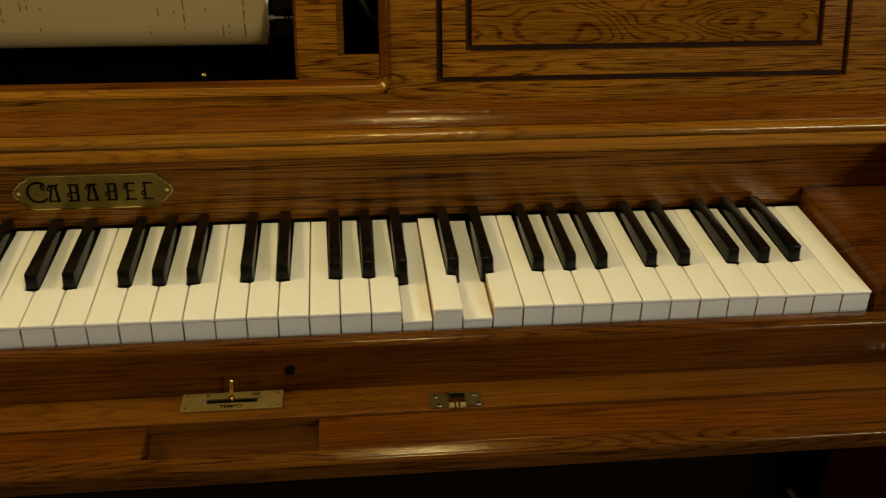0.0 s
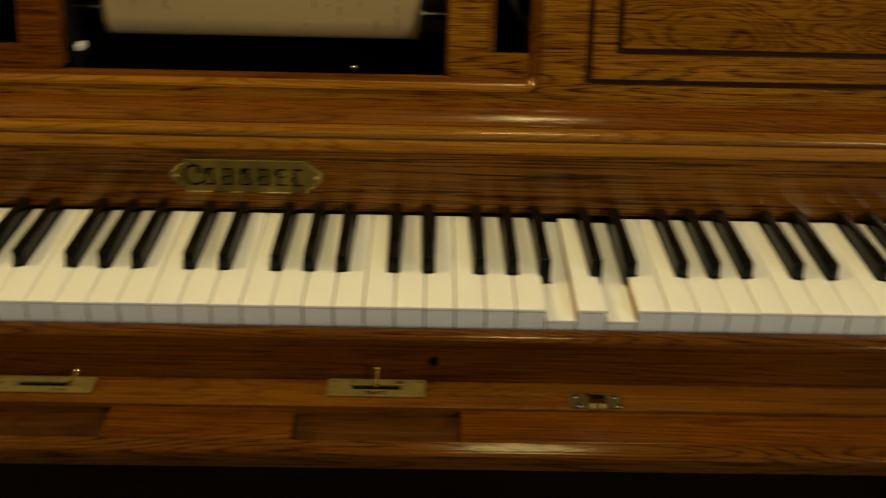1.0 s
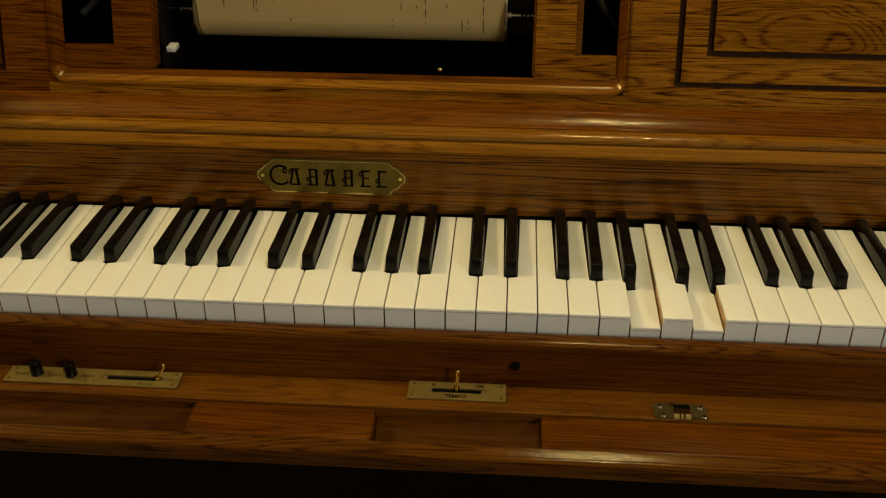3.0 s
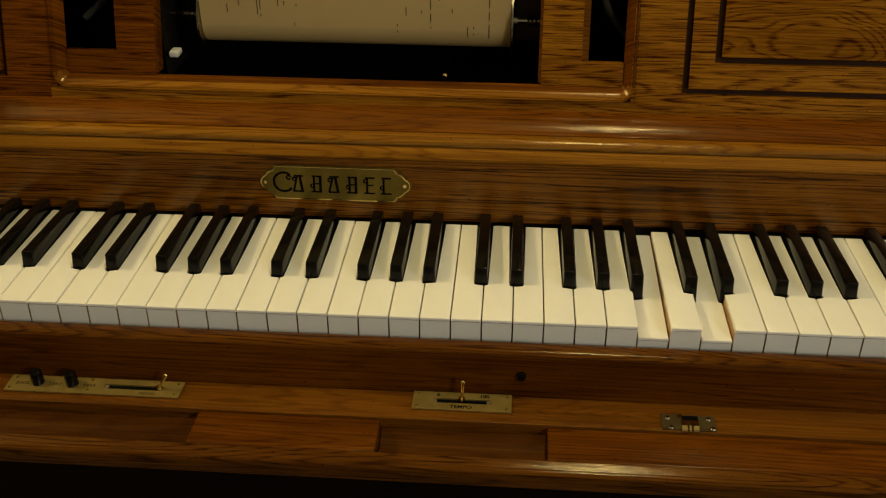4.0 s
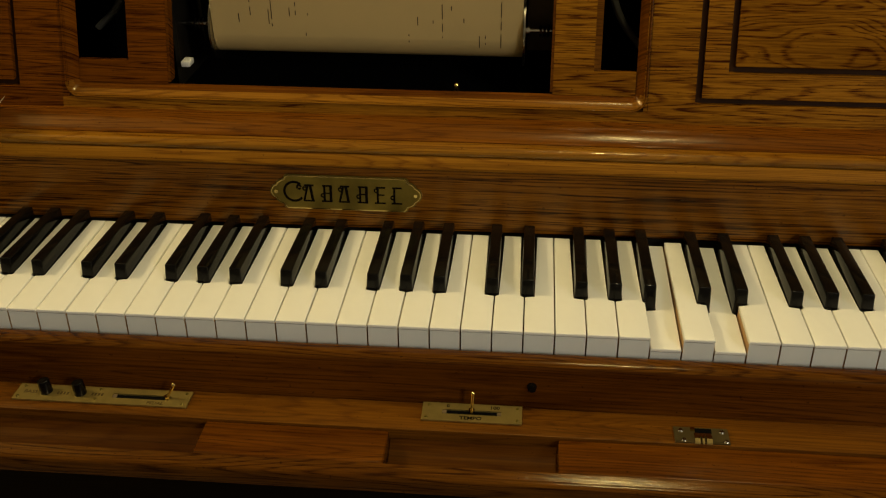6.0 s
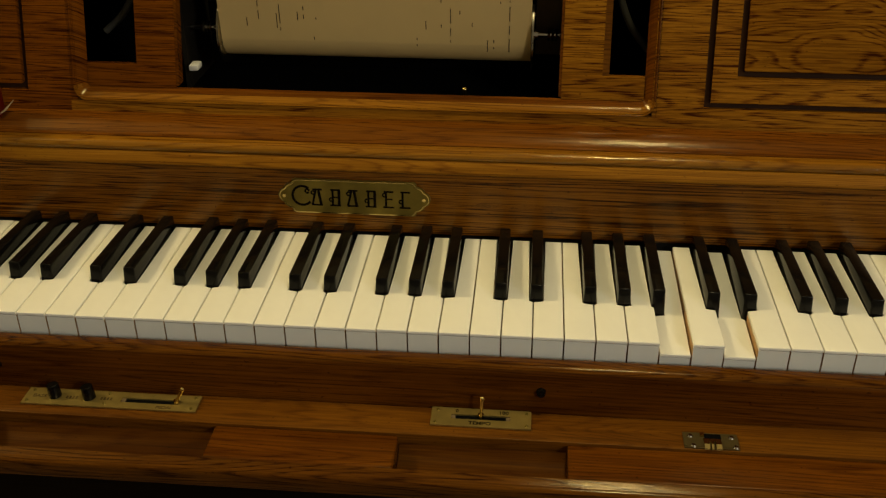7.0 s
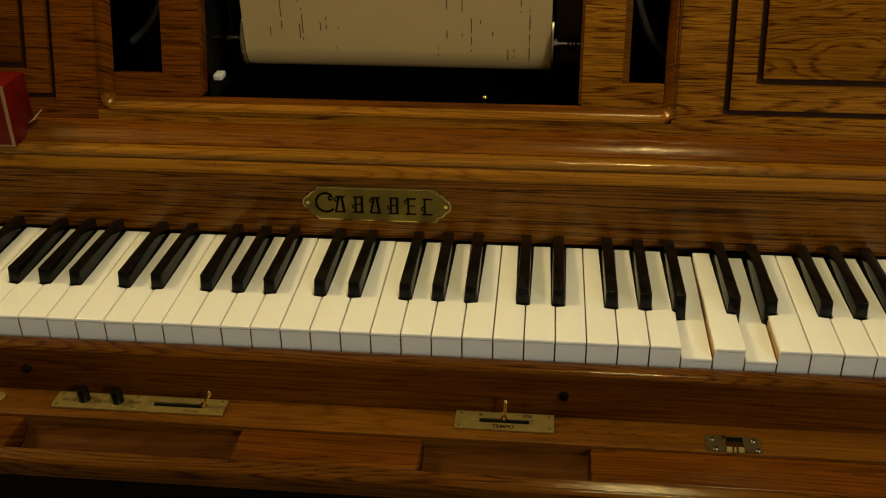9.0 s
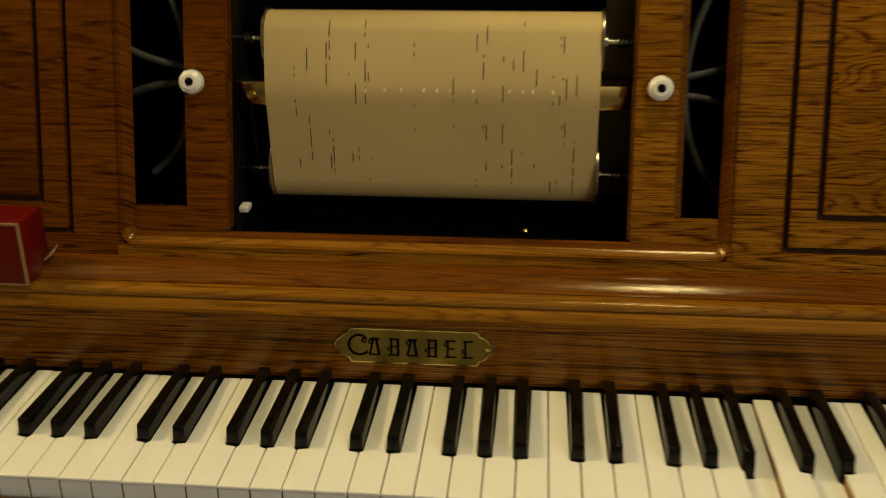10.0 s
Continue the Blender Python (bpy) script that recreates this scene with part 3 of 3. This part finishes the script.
rim = bmesh.new()
for (ua, va), (ub, vb) in zip(outline, outline[1:] + outline[:1]):
    if math.dist((ua, va), (ub, vb)) > 1e-6:
        stroke(rim, (ua * 0.978, va * 0.93), (ub * 0.978, vb * 0.93), 0.0007)
part("raised_rim", rim, BRASS_SHINY, nameplate, "bright rubbed rim")


# ornamental engraving: a large open ring, then upright strokes with curls
def mark(draw):
    bm = bmesh.new()
    draw(bm)
    part("engraved_mark", bm, INK, nameplate)


def ring_mark(bm):
    curl(bm, -0.0455, 0.0005, 0.0088, 0.0088, 50, 320, 0.0021, 22)
    curl(bm, -0.0412, 0.0048, 0.0018, 0.0018, 0, 330, 0.0016, 10)


mark(ring_mark)
for i, u in enumerate((-0.0325, -0.0165, -0.0010, 0.0150, 0.0305, 0.0450)):
    def upright(bm, u=u, i=i):
        top, bot = 0.0066, -0.0078
        lean = 0.0022 if i in (0, 2) else 0.0
        stroke(bm, (u - 0.0022 - lean, bot), (u - 0.0022 + lean * 0.6, top), 0.0019)
        if i < 4:
            stroke(bm, (u + 0.0034, bot), (u + 0.0034 - lean, top), 0.0024)
        stroke(bm, (u - 0.0048, bot), (u + 0.0048, bot), 0.0014)
        stroke(bm, (u - 0.0040, top), (u + 0.0044, top), 0.0015)
        curl(bm, u - 0.0036, 0.0036 - (i % 2) * 0.006, 0.0016, 0.0016, 0, 300, 0.0013, 8)
        if i in (1, 3, 4):
            stroke(bm, (u - 0.002, -0.0002), (u + 0.0036, -0.0002), 0.0011)
    mark(upright)


# ---- control plates on the shelf ----
SZ = 0.675
SLOT_END = plain("dull_brown_stop", (0.16, 0.105, 0.05), 0.6)
FADED = plain("faded_engraving", (0.10, 0.062, 0.018), 0.6, spec=0.1)


def words(text, x, y, size, z, parent, ink=INK):
    cu = bpy.data.curves.new("engraving", "FONT")
    cu.body, cu.size, cu.align_x, cu.align_y, cu.extrude = text, size, "CENTER", "CENTER", 0.00005
    cu.offset = size * 0.022
    tmp = new("engraving", cu)
    me = bpy.data.meshes.new_from_object(tmp.evaluated_get(bpy.context.evaluated_depsgraph_get()))
    bpy.data.objects.remove(tmp)
    me.transform(pose(x, y, z))
    me.materials.clear()
    me.materials.append(ink)
    ob = tagged(new("engraving", me), kind="stuff")
    ob.parent = parent


def bars(x, y, w, h, z, parent):
    B = bmesh.new()
    n = 4
    for i in range(n):
        a = x - w / 2 + w * i / n
        box(B, a, a + w / n * 0.62, y - h / 2, y + h / 2, z - 0.00005, z + 0.00008)
    tagged(part("engraving", B, FADED, parent), kind="stuff")


def slot_plate(x0, x1, y0, y1, s0, s1, label, screws):
    B = bmesh.new()
    ys, hs = (y0 + y1) / 2 + 0.0003, 0.0026
    for q in ((x0, s0, y0, y1), (s1, x1, y0, y1), (s0, s1, y0, ys - hs), (s0, s1, ys + hs, y1)):
        box(B, *q, SZ + 0.0004, SZ + 0.0016)
    bmesh.ops.remove_doubles(B, verts=B.verts[:], dist=1e-5)
    p = part("control_plate", B, BRASS_PALE, piano, label)
    B = bmesh.new()
    box(B, s0 - 0.001, s1 + 0.001, ys - hs, ys + hs, SZ + 0.0002, SZ + 0.0004)
    part("slot", B, BLACK, p)
    for a in (s0, s1 - 0.0032):
        B = bmesh.new()
        box(B, a, a + 0.0032, ys - hs + 0.0002, ys + hs - 0.0002, SZ + 0.0004, SZ + 0.0010)
        part("slot_end", B, SLOT_END, p, "dull brown stop")
    for sx, sy in screws:
        B = bmesh.new()
        tube(B, (sx, sy, SZ + 0.0016), (sx, sy, SZ + 0.0024), 0.0013, 12, 0.0009)
        part("screw", B, BRASS, p)
    return p, ys


def lever(x, y, dx, parent, h=0.0175):
    B = bmesh.new()
    tube(B, (x, y, SZ), (x, y, SZ + 0.004), 0.0022, 12)
    tube(B, (x, y, SZ + 0.003), (x + dx, y + 0.001, SZ + h), 0.0011, 12, 0.0013)
    bmesh.ops.create_uvsphere(B, u_segments=12, v_segments=8, radius=0.0018, matrix=pose(x + dx, y + 0.001, SZ + h + 0.0005))
    part("lever", B, BRASS_SHINY, parent, "thin brass lever")


tp, ys = slot_plate(0.0680, 0.1425, -0.0420, -0.0212, 0.0830, 0.1270, "brass tempo plate with a slot and lever",
                    [(0.0715, -0.0385), (0.0725, -0.0245), (0.1390, -0.0245), (0.1390, -0.0385)])
lever(0.1050, ys + 0.001, 0.0008, tp)
words("TEMPO", 0.1045, -0.0382, 0.0052, SZ + 0.0017, tp)
words("100", 0.1220, -0.0250, 0.0050, SZ + 0.0017, tp)
words("0", 0.0870, -0.0250, 0.0046, SZ + 0.0017, tp)
cp, ys = slot_plate(-0.2460, -0.1095, -0.0430, -0.0240, -0.1700, -0.1250, "long brass control plate with two knobs",
                    [(-0.2415, -0.0270), (-0.2425, -0.0395), (-0.1815, -0.0268), (-0.1815, -0.0390), (-0.1135, -0.0270), (-0.1135, -0.0395)])
lever(-0.1268, ys, 0.0060, cp, 0.0135)
words("BASS", -0.2345, -0.0335, 0.0050, SZ + 0.0017, cp, FADED)
bars(-0.2085, -0.0335, 0.010, 0.0032, SZ + 0.0017, cp)
bars(-0.1815, -0.0330, 0.010, 0.0030, SZ + 0.0017, cp)
words("PEDAL", -0.1345, -0.0400, 0.0044, SZ + 0.0017, cp, FADED)
for x in (-0.2225, -0.1955):
    B = bmesh.new()
    tube(B, (x, -0.0325, SZ + 0.0017), (x - 0.0008, -0.0325, SZ + 0.0118), 0.0049, 24, 0.0045)
    tube(B, (x - 0.0008, -0.0325, SZ + 0.0118), (x - 0.0009, -0.0325, SZ + 0.0124), 0.0045, 24, 0.0039)
    part("knob", B, EBONY, cp, "ribbed black knob")


def stadium(x0, x1, y0, y1, n=10):
    r, cy = (y1 - y0) / 2, (y0 + y1) / 2
    return ([(x1 - r + r * math.cos(radians(a)), cy + r * math.sin(radians(a))) for a in (-90 + 180 * k / n for k in range(n + 1))]
            + [(x0 + r + r * math.cos(radians(a)), cy + r * math.sin(radians(a))) for a in (90 + 180 * k / n for k in range(n + 1))])


def plate_layer(ring, z0, z1):
    bm = bmesh.new()
    lo, hi = [bm.verts.new((x, y, z0)) for x, y in ring], [bm.verts.new((x, y, z1)) for x, y in ring]
    for k in range(len(ring)):
        q = (k + 1) % len(ring)
        bm.faces.new((lo[k], lo[q], hi[q], hi[k]))
    bm.faces.new(lo[::-1])
    bm.faces.new(hi)
    return bm


oval = part("oval_plate", plate_layer(stadium(-0.3310, -0.2865, -0.0400, -0.0285), SZ + 0.0003, SZ + 0.0016), BRASS_PALE, piano, "small brass plate with rounded ends")
part("slot", plate_layer(stadium(-0.3220, -0.2955, -0.0372, -0.0313), SZ + 0.0016, SZ + 0.0018), BLACK, oval)
B = bmesh.new()
tube(B, (-0.2935, -0.0342, SZ + 0.0016), (-0.2935, -0.0342, SZ + 0.0024), 0.0013, 12, 0.0009)
part("screw", B, BRASS, oval)


# ---- catches at the shelf's edge ----
def flap_catch(x):
    B = bmesh.new()
    box(B, x - 0.0200, x + 0.0190, -0.0496, -0.0345, SZ + 0.0003, SZ + 0.0012)
    box(B, x - 0.0200, x + 0.0190, -0.0512, -0.0500, SZ - 0.008, SZ + 0.0012)
    p = part("flap_catch", B, plain("dull_steel", (0.13, 0.095, 0.036), 0.35, 0.6), piano, "small steel spring catch")
    for sx, sy in ((-0.015, -0.0385), (0.0145, -0.0385), (-0.0135, -0.0490), (0.0165, -0.0490)):
        B = bmesh.new()
        tube(B, (x + sx, sy, SZ + 0.0012), (x + sx, sy, SZ + 0.0022), 0.0022, 12, 0.0014)
        part("screw", B, CHROME, p)
    B = bmesh.new()
    for a, b in ((-0.0060, -0.0022), (-0.0008, 0.0008), (0.0024, 0.0064)):
        prism(B, [(-0.0420, SZ + 0.0013), (-0.0440, SZ + 0.0030), (-0.0490, SZ + 0.0034), (-0.0518, SZ + 0.0016), (-0.0522, SZ + 0.0004), (-0.0510, SZ + 0.0004), (-0.0500, SZ + 0.0020), (-0.0450, SZ + 0.0018)], x + a, x + b)
    box(B, x - 0.0060, x + 0.0064, -0.0450, -0.0418, SZ + 0.0013, SZ + 0.0022)
    box(B, x - 0.0080, x - 0.0050, -0.0392, -0.0362, SZ + 0.0013, SZ + 0.0030)
    part("spring_tongue", B, BRASS_SHINY, p, "bright bent tongue")
    B = bmesh.new()
    box(B, x - 0.0048, x + 0.0070, -0.0412, -0.0362, SZ + 0.0013, SZ + 0.0018)
    part("slot", B, BLACK, p)


flap_catch(0.2725)
flap_catch(0.6380)

# ---- cardboard roll box on the ledge ----
rb = thing("roll_box", "red paper-covered cardboard roll box with tan edges on the ledge", "box")
BXR, BXL, BY0, BY1, BZ0, BZ1 = -0.3385, -0.645, 0.1500, 0.1915, 0.8092, 0.8640
B = bmesh.new()
box(B, BXL, BXR, BY0, BY1, BZ0, BZ1)
bevel(B, 0.0010)
part("box_body", B, RED, rb)
B = bmesh.new()
box(B, BXL, BXR + 0.0003, BY0 - 0.0004, BY0 + 0.0012, BZ1 - 0.0016, BZ1 + 0.0004)
box(B, BXR - 0.0024, BXR + 0.0004, BY0 - 0.0005, BY0 + 0.0006, BZ0, BZ1)
box(B, BXL, BXR + 0.0003, BY0 - 0.0004, BY0 + 0.0006, BZ0 - 0.0002, BZ0 + 0.0012)
part("worn_edge", B, TAN, rb, "worn tan paper edge")
B = bmesh.new()
hexa(B, [(BXR + 0.0005, 0.1770, 0.8195), (BXR + 0.0005, 0.1900, 0.8195), (BXR + 0.0009, 0.1900, 0.8195), (BXR + 0.0009, 0.1770, 0.8195),
         (BXR + 0.0070, 0.1790, 0.8235), (BXR + 0.0095, 0.1905, 0.8290), (BXR + 0.0099, 0.1905, 0.8290), (BXR + 0.0074, 0.1790, 0.8235)])
part("torn_flap", B, plain("torn_paper", (0.42, 0.33, 0.20), 0.8), rb, "torn pale paper corner")

# ---- keys ----
BLACK_AT = {}                    # boundary index -> x of the black key's middle
OFFSET = {"C": -0.0023, "D": 0.0023, "F": -0.0030, "G": 0.0, "A": 0.0030}
LETTERS = "ABCDEFG"
for w in range(51):
    letter = LETTERS[w % 7]
    if letter in OFFSET:
        BLACK_AT[w] = -0.611 + PITCH * (w + 1) + OFFSET[letter]
BHALF, HEAD, BACK, CLEAR = 0.0056, 0.0488, 0.1468, 0.0008
BBACK = 0.1505
white_meshes = {}
DOWN = (36, 38)                  # keys held down by the player action


def white_key(w):
    x0 = -0.611 + PITCH * w
    cx = x0 + PITCH / 2
    lcut = max(0.0, BLACK_AT[w - 1] + BHALF + CLEAR - (x0 + 0.0004)) if w - 1 in BLACK_AT else 0.0
    rcut = max(0.0, (x0 + PITCH - 0.0004) - (BLACK_AT[w] - BHALF - CLEAR)) if w in BLACK_AT else 0.0
    key = (round(lcut, 5), round(rcut, 5))
    if key not in white_meshes:
        hw = PITCH / 2 - 0.00045
        out = [(-hw, 0.0), (hw, 0.0)]
        out += [(hw, HEAD), (hw - rcut, HEAD)] if rcut else []
        out += [(hw - rcut, BACK), (-hw + lcut, BACK)]
        out += [(-hw + lcut, HEAD), (-hw, HEAD)] if lcut else []
        bm = bmesh.new()
        n = len(out)
        # body a little behind the overhanging top
        for zs, inset, mi in (((-0.030, -0.0036), 0.0009, 1), ((-0.0022, 0.0), 0.0, 0)):
            o2 = [(x * (1 - 0.012 * (inset > 0)), y + (inset if y == 0 else 0)) for x, y in out]
            lo = [bm.verts.new((x, y, zs[0])) for x, y in o2]
            hi = [bm.verts.new((x, y, zs[1])) for x, y in o2]
            for i in range(n):
                f = bm.faces.new((lo[i], lo[(i + 1) % n], hi[(i + 1) % n], hi[i]))
                f.material_index = 0 if mi == 0 else 2 if i == 0 else 1
            top = bm.faces.new(hi)
            bm.faces.new(lo[::-1])
            top.material_index = 0
        bevel(bm, 0.0008, 3, [e for e in top.edges])
        white_meshes[key] = mesh_from(bm, "white_key", [IVORY, KEYWOOD, KEYFRONT])
    ob = new("white_key", white_meshes[key])
    ob.parent = key_bed
    ob.location = (cx, random.uniform(-0.0002, 0.0002), KZ + random.uniform(-0.0003, 0.0002) - (0.010 if w in DOWN else 0))
    ob.rotation_euler.x = 0.04 if w in DOWN else 0


bm = bmesh.new()
hexa(bm, [(-BHALF, HEAD, -0.02), (BHALF, HEAD, -0.02), (BHALF, BBACK, -0.02), (-BHALF, BBACK, -0.02),
          (-0.0046, HEAD + 0.0036, 0.0132), (0.0046, HEAD + 0.0036, 0.0132), (0.0046, BBACK, 0.0095), (-0.0046, BBACK, 0.0095)])
bevel(bm, 0.0011, 3)
black_mesh = mesh_from(bm, "black_key", EBONY)
for w in range(52):
    white_key(w)
for w, x in BLACK_AT.items():
    ob = new("black_key", black_mesh)
    ob.parent = key_bed
    ob.location = (x, random.uniform(-0.0003, 0.0003), KZ + random.uniform(-0.0003, 0.0003))

# ---- power cord below the key bed ----
cu = bpy.data.curves.new("power_cord", "CURVE")
cu.dimensions, cu.bevel_depth, cu.bevel_resolution = "3D", 0.0035, 3
sp = cu.splines.new("BEZIER")
cord_path = [(0.662, 0.128, 0.392), (0.674, 0.105, 0.378), (0.680, 0.090, 0.345), (0.684, 0.085, 0.200), (0.690, 0.060, 0.0036), (0.900, 0.020, 0.0036)]
sp.bezier_points.add(len(cord_path) - 1)
for q, p in zip(sp.bezier_points, cord_path):
    q.co, q.handle_left_type, q.handle_right_type = p, "AUTO", "AUTO"
tmp = new("power_cord", cu)
me = bpy.data.meshes.new_from_object(tmp.evaluated_get(bpy.context.evaluated_depsgraph_get()))
bpy.data.objects.remove(tmp)
me.materials.clear()
me.materials.append(plain("dull_cord", (0.16, 0.13, 0.10), 0.6))
for p in me.polygons:
    p.use_smooth = True
tagged(new("power_cord", me), "pale power cord hanging from the lower panel to the floor", "cord")
